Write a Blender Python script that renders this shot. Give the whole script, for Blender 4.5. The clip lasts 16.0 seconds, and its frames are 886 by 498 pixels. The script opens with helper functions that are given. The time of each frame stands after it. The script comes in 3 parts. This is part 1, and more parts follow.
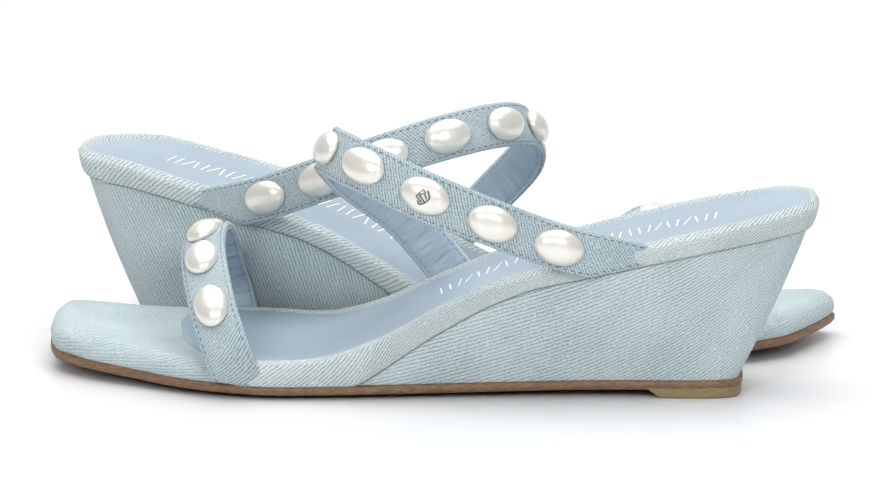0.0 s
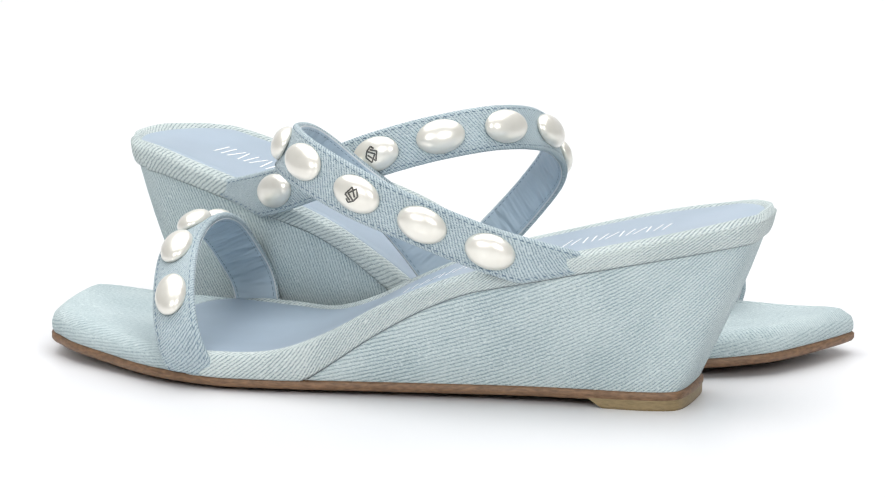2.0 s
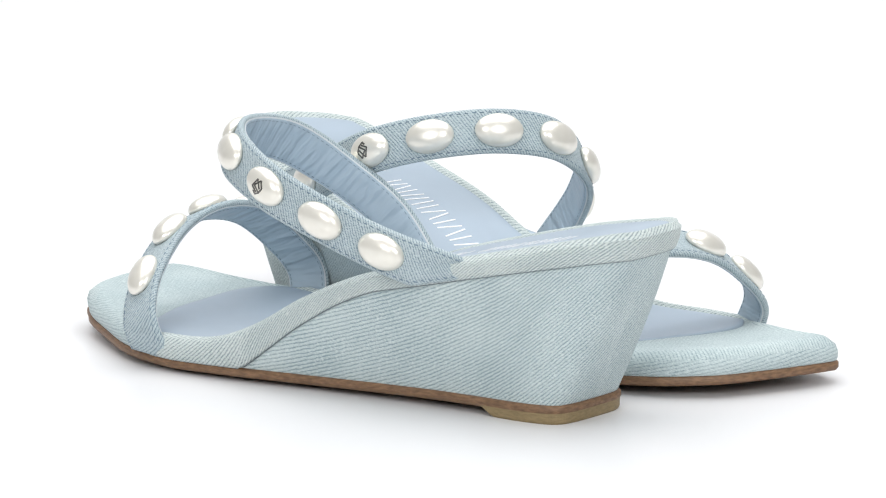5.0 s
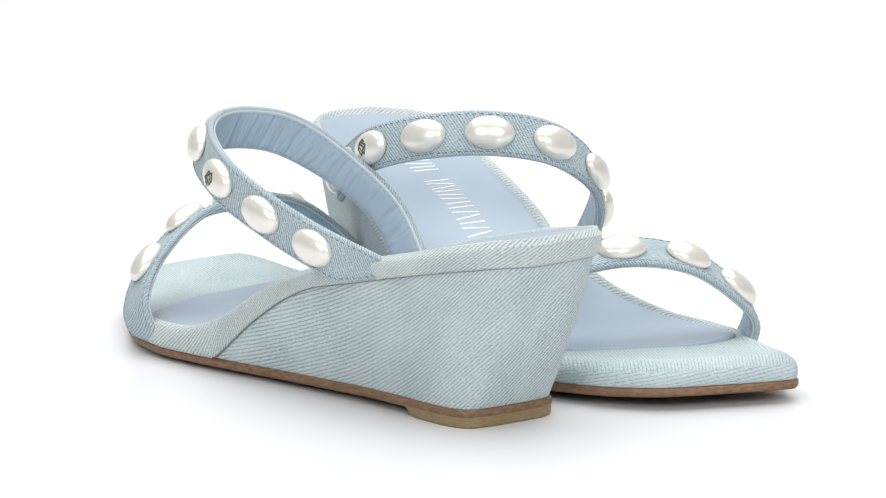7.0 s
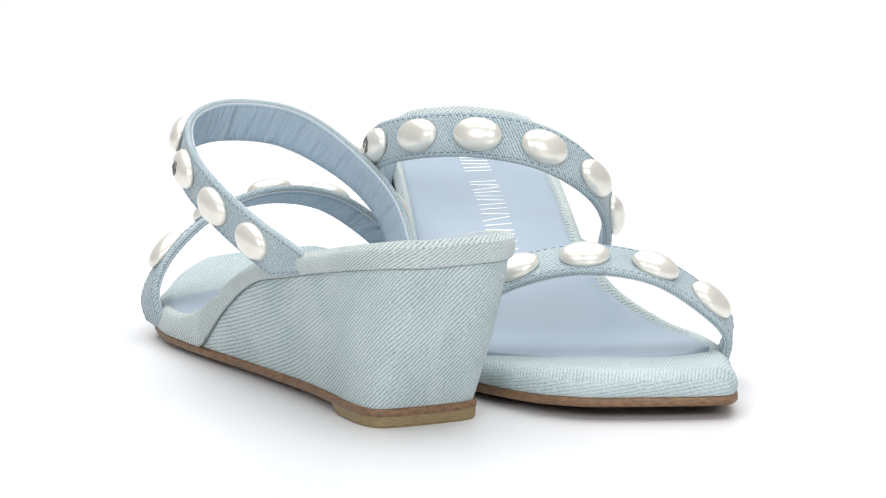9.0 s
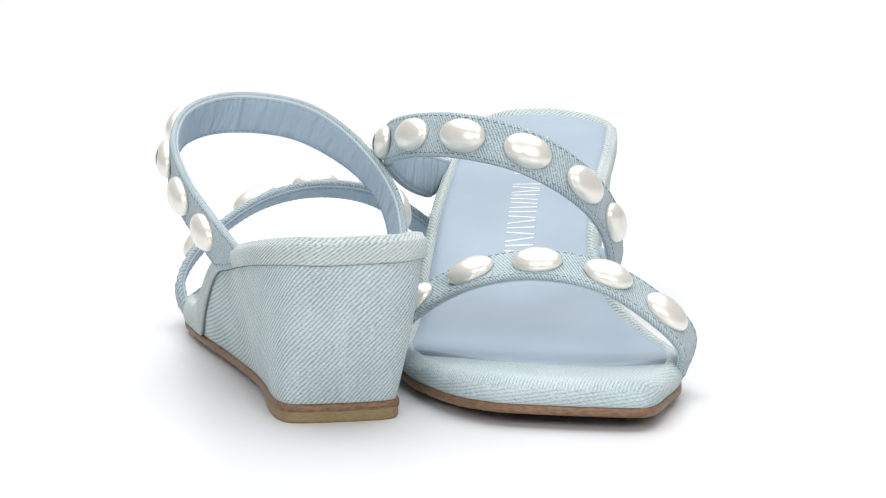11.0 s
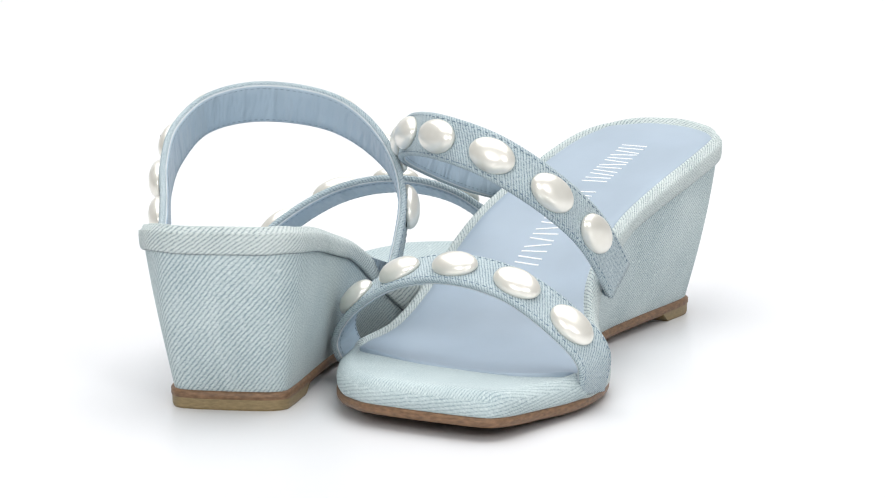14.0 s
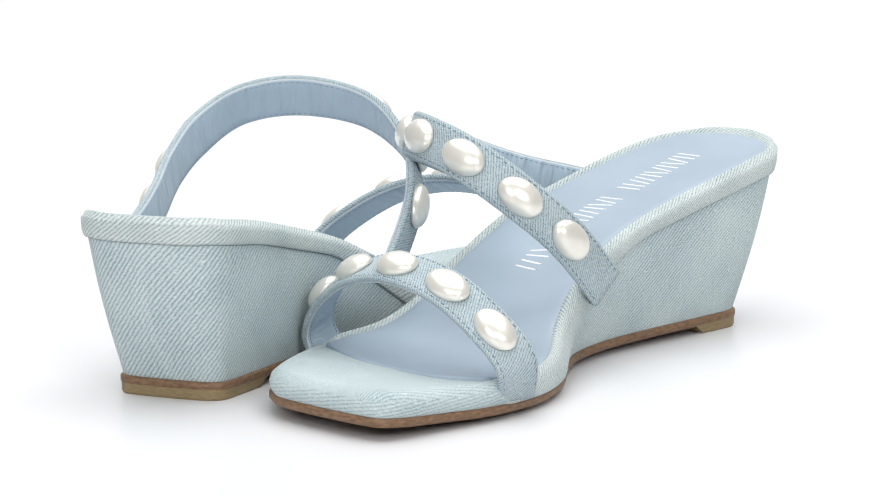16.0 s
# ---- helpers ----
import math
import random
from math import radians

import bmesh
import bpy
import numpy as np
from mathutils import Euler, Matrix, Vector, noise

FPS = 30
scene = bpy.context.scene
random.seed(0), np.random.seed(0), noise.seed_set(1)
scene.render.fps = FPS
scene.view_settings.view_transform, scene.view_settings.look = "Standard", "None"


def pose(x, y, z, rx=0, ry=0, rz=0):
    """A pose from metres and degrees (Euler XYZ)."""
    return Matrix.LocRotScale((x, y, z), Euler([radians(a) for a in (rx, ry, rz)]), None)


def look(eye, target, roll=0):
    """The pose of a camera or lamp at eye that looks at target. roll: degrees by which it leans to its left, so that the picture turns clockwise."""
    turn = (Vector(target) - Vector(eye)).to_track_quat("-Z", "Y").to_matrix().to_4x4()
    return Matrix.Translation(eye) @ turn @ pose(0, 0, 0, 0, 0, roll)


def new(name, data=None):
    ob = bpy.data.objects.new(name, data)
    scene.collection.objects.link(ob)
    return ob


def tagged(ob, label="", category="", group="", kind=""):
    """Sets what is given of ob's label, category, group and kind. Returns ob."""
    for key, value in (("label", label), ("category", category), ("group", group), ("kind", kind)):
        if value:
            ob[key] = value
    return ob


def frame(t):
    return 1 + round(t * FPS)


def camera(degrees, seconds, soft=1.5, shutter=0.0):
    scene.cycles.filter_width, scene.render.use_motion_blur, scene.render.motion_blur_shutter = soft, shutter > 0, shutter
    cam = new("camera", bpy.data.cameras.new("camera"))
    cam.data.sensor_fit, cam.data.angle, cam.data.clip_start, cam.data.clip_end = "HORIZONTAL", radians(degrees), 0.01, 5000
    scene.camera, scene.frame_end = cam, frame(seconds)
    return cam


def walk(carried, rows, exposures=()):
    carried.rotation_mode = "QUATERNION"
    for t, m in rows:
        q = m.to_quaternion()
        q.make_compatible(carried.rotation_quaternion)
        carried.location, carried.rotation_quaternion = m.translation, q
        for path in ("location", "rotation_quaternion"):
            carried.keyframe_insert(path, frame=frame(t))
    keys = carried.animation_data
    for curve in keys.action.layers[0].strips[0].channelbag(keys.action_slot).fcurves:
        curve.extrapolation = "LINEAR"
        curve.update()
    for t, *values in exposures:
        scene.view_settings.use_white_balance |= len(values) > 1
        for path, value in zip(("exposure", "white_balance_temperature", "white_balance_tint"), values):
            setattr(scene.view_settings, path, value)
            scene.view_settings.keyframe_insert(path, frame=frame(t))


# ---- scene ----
# The camera stands still; the pair of sandals turns before it on a white table.
EYE = (0.0, -1.76478, 0.35797)
AIM = (0.00187, -0.04340, 0.04278)
ROLL = -0.060
cam = camera(9.2, 16.0, soft=1.1)
walk(cam, [(0, look(EYE, AIM, ROLL)), (16, look(EYE, AIM, ROLL))])

# ---- light: an all-white photo studio with softboxes ----
world = bpy.data.worlds.new("studio")
scene.world = world
world.use_nodes = True
world.node_tree.nodes["Background"].inputs[0].default_value = (1.0, 1.0, 1.0, 1)
world.node_tree.nodes["Background"].inputs[1].default_value = 0.34
scene.view_settings.exposure = 0.25


def softbox(name, eye, target, w, h, watts):
    d = bpy.data.lights.new(name, "AREA")
    d.shape, d.size, d.size_y, d.energy = "RECTANGLE", w, h, watts
    ob = new(name, d)
    ob.matrix_world = look(eye, target)
    return ob


softbox("softbox_top", (0.0, 0.45, 1.7), (0, 0.40, 0), 2.4, 2.6, 41)
softbox("softbox_left", (-0.62, -1.65, 0.85), (0, 0, 0.03), 0.5, 0.5, 7.6)
softbox("softbox_right", (0.62, -1.65, 0.85), (0, 0, 0.03), 0.5, 0.5, 7.6)


# ---- materials ----
def nodes_of(name):
    m = bpy.data.materials.new(name)
    m.use_nodes = True
    nt = m.node_tree
    return m, nt, nt.nodes["Principled BSDF"]


def node(nt, kind, **values):
    n = nt.nodes.new(kind)
    for k, v in values.items():
        if k in ("operation", "data_type", "wave_type", "bands_direction", "wave_profile", "feature", "blend_type"):
            set_option(n, k, v)
        else:
            n.inputs[k.replace("_", " ")].default_value = v
    return n


def set_option(n, k, v):
    if k == "operation":
        n.operation = v
    elif k == "data_type":
        n.data_type = v
    elif k == "wave_type":
        n.wave_type = v
    elif k == "bands_direction":
        n.bands_direction = v
    elif k == "wave_profile":
        n.wave_profile = v
    elif k == "feature":
        n.feature = v
    elif k == "blend_type":
        n.blend_type = v


def maths(nt, op, a, b=None, c=None):
    n = nt.nodes.new("ShaderNodeMath")
    n.operation = op
    for i, v in enumerate((a, b, c)):
        if v is None:
            continue
        if isinstance(v, (int, float)):
            n.inputs[i].default_value = v
        else:
            nt.links.new(v, n.inputs[i])
    return n.outputs[0]


def ramp(nt, fac, stops):
    n = nt.nodes.new("ShaderNodeValToRGB")
    e = n.color_ramp.elements
    while len(e) < len(stops):
        e.new(0.5)
    for el, (pos, col) in zip(e, stops):
        el.position, el.color = pos, (*col, 1)
    nt.links.new(fac, n.inputs[0])
    return n.outputs[0]


def mix_colour(nt, fac, a, b, blend="MIX"):
    n = nt.nodes.new("ShaderNodeMix")
    n.data_type, n.blend_type = "RGBA", blend
    for sock, v in ((n.inputs[0], fac), (n.inputs[6], a), (n.inputs[7], b)):
        if isinstance(v, (int, float)):
            sock.default_value = v
        elif isinstance(v, tuple):
            sock.default_value = (*v, 1)
        else:
            nt.links.new(v, sock)
    return n.outputs[2]


def denim(name, angle, pitch, pale, blue, dark, depth=0.00018, fuzz=0.5, floats=0.05, cut_in=0.58):
    """Bleached twill: slanting ribs with thin dark grooves, broken by yarn, on the part's own cloth coordinates in metres."""
    m, nt, bsdf = nodes_of(name)
    uv = nt.nodes.new("ShaderNodeUVMap")
    rot = node(nt, "ShaderNodeMapping")
    rot.inputs["Rotation"].default_value = (0, 0, radians(angle))
    nt.links.new(uv.outputs[0], rot.inputs[0])
    wob = node(nt, "ShaderNodeTexNoise", Scale=420.0, Detail=2.0)
    nt.links.new(uv.outputs[0], wob.inputs["Vector"])
    sep = nt.nodes.new("ShaderNodeSeparateXYZ")
    nt.links.new(rot.outputs[0], sep.inputs[0])
    across = maths(nt, "ADD", sep.outputs[1], maths(nt, "MULTIPLY", maths(nt, "SUBTRACT", wob.outputs[0], 0.5), pitch * 0.7))
    rib = maths(nt, "SINE", maths(nt, "MULTIPLY", across, 2 * math.pi / pitch))
    groove = maths(nt, "POWER", maths(nt, "ADD", maths(nt, "MULTIPLY", rib, 0.5), 0.5), 2.4)
    row = maths(nt, "FLOOR", maths(nt, "DIVIDE", across, pitch))
    along = maths(nt, "ADD", sep.outputs[0], maths(nt, "MULTIPLY", row, pitch * 0.37))
    float_ = maths(nt, "SINE", maths(nt, "MULTIPLY", along, 2 * math.pi / (pitch * 0.62)))
    weave = maths(nt, "ADD", maths(nt, "SUBTRACT", cut_in * 0.33, maths(nt, "MULTIPLY", groove, cut_in)), maths(nt, "MULTIPLY", float_, floats))
    # yarn: thin streaks that lean over the ribs, fine specks, and rare pale flecks of fluff
    lean = node(nt, "ShaderNodeMapping")
    lean.inputs["Rotation"].default_value = (0, 0, radians(-48))
    nt.links.new(rot.outputs[0], lean.inputs[0])
    stretch = node(nt, "ShaderNodeMapping")
    stretch.inputs["Scale"].default_value = (800, 2800, 1)
    nt.links.new(lean.outputs[0], stretch.inputs[0])
    yarn = node(nt, "ShaderNodeTexNoise", Scale=1.0, Detail=2.0)
    nt.links.new(stretch.outputs[0], yarn.inputs["Vector"])
    speck = node(nt, "ShaderNodeTexNoise", Scale=2200.0, Detail=2.0)
    nt.links.new(uv.outputs[0], speck.inputs["Vector"])
    fluff = node(nt, "ShaderNodeTexNoise", Scale=520.0, Detail=1.0)
    nt.links.new(lean.outputs[0], fluff.inputs["Vector"])
    wash = node(nt, "ShaderNodeTexNoise", Scale=40.0, Detail=4.0)
    nt.links.new(uv.outputs[0], wash.inputs["Vector"])
    v = maths(nt, "ADD", maths(nt, "ADD", weave, 0.5), maths(nt, "MULTIPLY", maths(nt, "SUBTRACT", yarn.outputs[0], 0.5), 2.5 * fuzz))
    v = maths(nt, "ADD", v, maths(nt, "MULTIPLY", maths(nt, "SUBTRACT", speck.outputs[0], 0.5), 1.5 * fuzz))
    v = maths(nt, "ADD", v, maths(nt, "MULTIPLY", maths(nt, "MAXIMUM", maths(nt, "SUBTRACT", yarn.outputs[0], 0.60), 0.0), 2.2))
    v = maths(nt, "ADD", v, maths(nt, "MULTIPLY", maths(nt, "MAXIMUM", maths(nt, "SUBTRACT", fluff.outputs[0], 0.66), 0.0), 4.0))
    v = maths(nt, "ADD", v, maths(nt, "MULTIPLY", maths(nt, "SUBTRACT", wash.outputs[0], 0.5), 0.75))
    nt.links.new(ramp(nt, v, [(0.0, dark), (0.42, blue), (0.95, pale)]), bsdf.inputs["Base Color"])
    bsdf.inputs["Roughness"].default_value = 0.9
    bsdf.inputs["Specular IOR Level"].default_value = 0.15
    bsdf.inputs["Sheen Weight"].default_value = 0.1
    b = node(nt, "ShaderNodeBump", Strength=0.9, Distance=depth)
    hgt = maths(nt, "ADD", weave, maths(nt, "MULTIPLY", yarn.outputs[0], 0.6))
    nt.links.new(hgt, b.inputs["Height"])
    nt.links.new(b.outputs[0], bsdf.inputs["Normal"])
    return m


RIB = 0.00131
M_WALL = denim("denim_wall", 0, RIB, (0.595, 0.668, 0.664), (0.425, 0.509, 0.527), (0.24, 0.316, 0.345), 0.00018, 0.55, 0.05, 0.58)
M_BIND = denim("denim_binding", 38, 0.00110, (0.62, 0.67, 0.655), (0.455, 0.52, 0.52), (0.23, 0.285, 0.30))
M_TOE = denim("denim_toe", 12, 0.00110, (0.545, 0.62, 0.62), (0.40, 0.482, 0.50), (0.25, 0.32, 0.345), 0.00010, 0.55, 0.05, 0.44)
M_STRAP = denim("denim_strap", 55, 0.00086, (0.505, 0.58, 0.602), (0.37, 0.45, 0.488), (0.175, 0.238, 0.277), 0.0002, 0.65, 0.10, 0.56)


def leather(name, colour, crease=0.00008, rough=0.5, folds=0.0):
    m, nt, bsdf = nodes_of(name)
    co = nt.nodes.new("ShaderNodeTexCoord")
    big = node(nt, "ShaderNodeTexNoise", Scale=30.0, Detail=4.0)
    fine = node(nt, "ShaderNodeTexNoise", Scale=900.0, Detail=3.0)
    for n in (big, fine):
        nt.links.new(co.outputs["Object"], n.inputs["Vector"])
    a = tuple(x * 0.93 for x in colour)
    b = tuple(min(1, x * 1.06) for x in colour)
    nt.links.new(ramp(nt, big.outputs[0], [(0.3, a), (0.7, b)]), bsdf.inputs["Base Color"])
    bsdf.inputs["Roughness"].default_value = rough
    bsdf.inputs["Specular IOR Level"].default_value = 0.4
    bmp = node(nt, "ShaderNodeBump", Strength=0.5, Distance=crease)
    nt.links.new(fine.outputs[0], bmp.inputs["Height"])
    if folds:
        # soft creases across the band
        uv = nt.nodes.new("ShaderNodeUVMap")
        mp = node(nt, "ShaderNodeMapping")
        mp.inputs["Scale"].default_value = (210, 55, 1)
        nt.links.new(uv.outputs[0], mp.inputs[0])
        wave = node(nt, "ShaderNodeTexNoise", Scale=1.0, Detail=2.0)
        nt.links.new(mp.outputs[0], wave.inputs["Vector"])
        b2 = node(nt, "ShaderNodeBump", Strength=0.7, Distance=folds)
        nt.links.new(ramp(nt, wave.outputs[0], [(0.35, (0, 0, 0)), (0.8, (1, 1, 1))]), b2.inputs["Height"])
        nt.links.new(bmp.outputs[0], b2.inputs["Normal"])
        bmp = b2
    nt.links.new(bmp.outputs[0], bsdf.inputs["Normal"])
    return m


M_FOOTBED = leather("footbed_leather", (0.322, 0.396, 0.473), 0.00004, 0.42)
M_LINING = leather("lining_leather", (0.39, 0.485, 0.565), 0.0001, 0.45, 0.0016)
M_CORE = leather("pale_edge", (0.62, 0.66, 0.68), 0.00005, 0.7)


def sole_material(name, a, b):
    m, nt, bsdf = nodes_of(name)
    co = nt.nodes.new("ShaderNodeTexCoord")
    mp = node(nt, "ShaderNodeMapping")
    mp.inputs["Scale"].default_value = (420, 420, 1500)
    nt.links.new(co.outputs["Object"], mp.inputs[0])
    n1 = node(nt, "ShaderNodeTexNoise", Scale=1.0, Detail=4.0)
    nt.links.new(mp.outputs[0], n1.inputs["Vector"])
    nt.links.new(ramp(nt, n1.outputs[0], [(0.3, a), (0.7, b)]), bsdf.inputs["Base Color"])
    bsdf.inputs["Roughness"].default_value = 0.5
    bmp = node(nt, "ShaderNodeBump", Strength=0.6, Distance=0.0002)
    nt.links.new(n1.outputs[0], bmp.inputs["Height"])
    nt.links.new(bmp.outputs[0], bsdf.inputs["Normal"])
    return m


M_SOLE = sole_material("stacked_leather", (0.120, 0.066, 0.035), (0.245, 0.138, 0.072))
M_LIFT = sole_material("rubber_lift", (0.20, 0.147, 0.07), (0.275, 0.202, 0.10))


def pearl_material():
    m, nt, bsdf = nodes_of("pearl_lacquer")
    co = nt.nodes.new("ShaderNodeTexCoord")
    n1 = node(nt, "ShaderNodeTexNoise", Scale=180.0, Detail=2.0)
    nt.links.new(co.outputs["Object"], n1.inputs["Vector"])
    nt.links.new(ramp(nt, n1.outputs[0], [(0.3, (0.78, 0.758, 0.685)), (0.7, (0.84, 0.822, 0.755))]), bsdf.inputs["Base Color"])
    bsdf.inputs["Roughness"].default_value = 0.3
    bsdf.inputs["Metallic"].default_value = 0.5
    bsdf.inputs["Coat Weight"].default_value = 0.5
    bsdf.inputs["Coat Roughness"].default_value = 0.12
    return m


M_PEARL = pearl_material()


def plain(name, colour, rough, metal=0.0):
    m, nt, bsdf = nodes_of(name)
    co = nt.nodes.new("ShaderNodeTexCoord")
    n1 = node(nt, "ShaderNodeTexNoise", Scale=700.0, Detail=3.0)
    nt.links.new(co.outputs["Object"], n1.inputs["Vector"])
    nt.links.new(ramp(nt, n1.outputs[0], [(0.3, tuple(x * 0.85 for x in colour)), (0.7, colour)]), bsdf.inputs["Base Color"])
    bsdf.inputs["Roughness"].default_value, bsdf.inputs["Metallic"].default_value = rough, metal
    return m


M_EMBLEM = plain("gunmetal", (0.17, 0.165, 0.155), 0.3, 1.0)
M_THREAD = plain("blue_thread", (0.15, 0.22, 0.29), 0.8)
M_SEAM = plain("grey_thread", (0.19, 0.225, 0.24), 0.85)
M_FAINT = plain("pale_blue_thread", (0.25, 0.33, 0.39), 0.8)
M_PRINT = plain("white_print", (0.90, 0.91, 0.92), 0.5)


def table_material():
    m, nt, bsdf = nodes_of("white_table")
    co = nt.nodes.new("ShaderNodeTexCoord")
    n1 = node(nt, "ShaderNodeTexNoise", Scale=5.0, Detail=3.0)
    nt.links.new(co.outputs["Object"], n1.inputs["Vector"])
    nt.links.new(ramp(nt, n1.outputs[0], [(0.3, (0.722, 0.726, 0.742)), (0.7, (0.747, 0.751, 0.764))]), bsdf.inputs["Base Color"])
    nt.links.new(ramp(nt, n1.outputs[0], [(0.3, (0.29, 0.29, 0.29)), (0.7, (0.36, 0.36, 0.36))]), bsdf.inputs["Roughness"])
    return m


M_FLOOR = table_material()
M_FLOOR.node_tree.nodes["Principled BSDF"].inputs["Specular IOR Level"].default_value = 0.35


# ---- mesh helpers ----
def part(name, bm, material, parent, label="", smooth=True):
    bmesh.ops.recalc_face_normals(bm, faces=bm.faces)
    me = bpy.data.meshes.new(name)
    bm.to_mesh(me)
    bm.free()
    me.materials.append(material)
    if smooth:
        me.polygons.foreach_set("use_smooth", [True] * len(me.polygons))
    ob = new(name, me)
    ob.parent = parent
    if label:
        tagged(ob, label)
    return ob


def catmull(pts, n, closed=False):
    """n points along a smooth curve through pts (tuples of any length)."""
    p = np.array(pts, float)
    m = len(p)
    out = []
    span = m if closed else m - 1
    for i in range(n):
        t = i * span / (n if closed else n - 1)
        k = min(int(t), span - 1)
        f = t - k
        if closed:
            a, b, c, d = (p[(k + j) % m] for j in (-1, 0, 1, 2))
        else:
            a, b, c, d = (p[min(max(k + j, 0), m - 1)] for j in (-1, 0, 1, 2))
        out.append(0.5 * (2 * b + (c - a) * f + (2 * a - 5 * b + 4 * c - d) * f * f + (3 * b - a - 3 * c + d) * f ** 3))
    return np.array(out)


def even(pts, n):
    """n points at equal steps of length along a curve."""
    d = np.concatenate([[0], np.cumsum(np.linalg.norm(np.diff(pts[:, :3], axis=0), axis=1))])
    s = np.linspace(0, d[-1], n)
    return np.stack([np.interp(s, d, pts[:, k]) for k in range(pts.shape[1])], 1)


def sheet(grid, side, closed_u=False, closed_v=False, planar=False, cap=False):
    """A bmesh over a grid of points [i][j], with cloth coordinates in metres. side -1 mirrors it."""
    g = np.array(grid, float)
    nu, nv = g.shape[:2]
    gu = np.concatenate([g, g[:1]]) if closed_u else g
    lu = np.concatenate([[0], np.cumsum(np.linalg.norm(np.diff(gu, axis=0), axis=2).mean(1))])
    gv = np.concatenate([g, g[:, :1]], 1) if closed_v else g
    lv = np.concatenate([[0], np.cumsum(np.linalg.norm(np.diff(gv, axis=1), axis=2).mean(0))])
    bm = bmesh.new()
    uv = bm.loops.layers.uv.new("cloth")
    vs = [[bm.verts.new((x, side * y, z)) for x, y, z in row] for row in g]
    for i in range(nu if closed_u else nu - 1):
        for j in range(nv if closed_v else nv - 1):
            a, b = (i + 1) % nu, (j + 1) % nv
            f = bm.faces.new((vs[i][j], vs[a][j], vs[a][b], vs[i][b]))
            for lp, (p, q) in zip(f.loops, ((i, j), (i + 1, j), (i + 1, j + 1), (i, j + 1))):
                if planar:
                    lp[uv].uv = (lp.vert.co.x, lp.vert.co.y)
                else:
                    lp[uv].uv = (side * lu[p], lv[q])
    if cap:
        for row in (vs[0], vs[-1]):
            bm.faces.new(row)
    return bm


# ---- the sandal, in its own space: toe towards -x, inner side of the foot towards +y ----
# pairs round the shoe from the back of the heel along the outer side: sole x, y; upper rim x, y, z
PAIRS = [
    (0.0975, -0.0035, 0.1216, -0.0040, 0.0614),
    (0.0972, -0.0130, 0.1211, -0.0140, 0.0613),
    (0.0955, -0.0195, 0.1178, -0.0205, 0.0612),
    (0.0897, -0.0221, 0.1120, -0.0252, 0.0602),
    (0.0800, -0.0226, 0.1008, -0.0298, 0.0579),
    (0.0650, -0.0217, 0.0830, -0.0318, 0.0540),
    (0.0450, -0.0214, 0.0550, -0.0316, 0.0475),
    (0.0200, -0.0228, 0.0270, -0.0308, 0.0403),
    (0.0000, -0.0243, 0.0040, -0.0300, 0.0306),
    (-0.0180, -0.0262, -0.0160, -0.0291, 0.0196),
    (-0.0350, -0.0274, -0.0340, -0.0284, 0.0130),
    (-0.0550, -0.0270, -0.0550, -0.0268, 0.0115),
    (-0.0750, -0.0208, -0.0745, -0.0202, 0.0118),
    (-0.0958, -0.0070, -0.0950, -0.0064, 0.0130),
    (-0.1095, 0.0028, -0.1085, 0.0035, 0.0142),
    (-0.1163, 0.0098, -0.1151, 0.0103, 0.0149),
    (-0.1213, 0.0160, -0.1200, 0.0163, 0.0153),
    (-0.1238, 0.0290, -0.1225, 0.0290, 0.0156),
    (-0.1245, 0.0430, -0.1232, 0.0426, 0.0157),
    (-0.1241, 0.0565, -0.1229, 0.0553, 0.0156),
    (-0.1222, 0.0615, -0.1210, 0.0602, 0.0154),
    (-0.1140, 0.0640, -0.1135, 0.0630, 0.0148),
    (-0.0970, 0.0645, -0.0967, 0.0637, 0.0133),
    (-0.0740, 0.0645, -0.0740, 0.0639, 0.0122),
    (-0.0520, 0.0602, -0.0520, 0.0602, 0.0120),
    (-0.0330, 0.0510, -0.0340, 0.0508, 0.0132),
    (-0.0140, 0.0355, -0.0160, 0.0374, 0.0200),
    (0.0030, 0.0245, 0.0040, 0.0280, 0.0308),
    (0.0250, 0.0186, 0.0270, 0.0244, 0.0407),
    (0.0500, 0.0168, 0.0550, 0.0224, 0.0486),
    (0.0720, 0.0160, 0.0830, 0.0222, 0.0554),
    (0.0870, 0.0152, 0.1042, 0.0212, 0.0591),
    (0.0940, 0.0140, 0.1125, 0.0182, 0.0606),
    (0.0968, 0.0095, 0.1182, 0.0128, 0.0611),
    (0.0974, 0.0030, 0.1214, 0.0050, 0.0615),
]
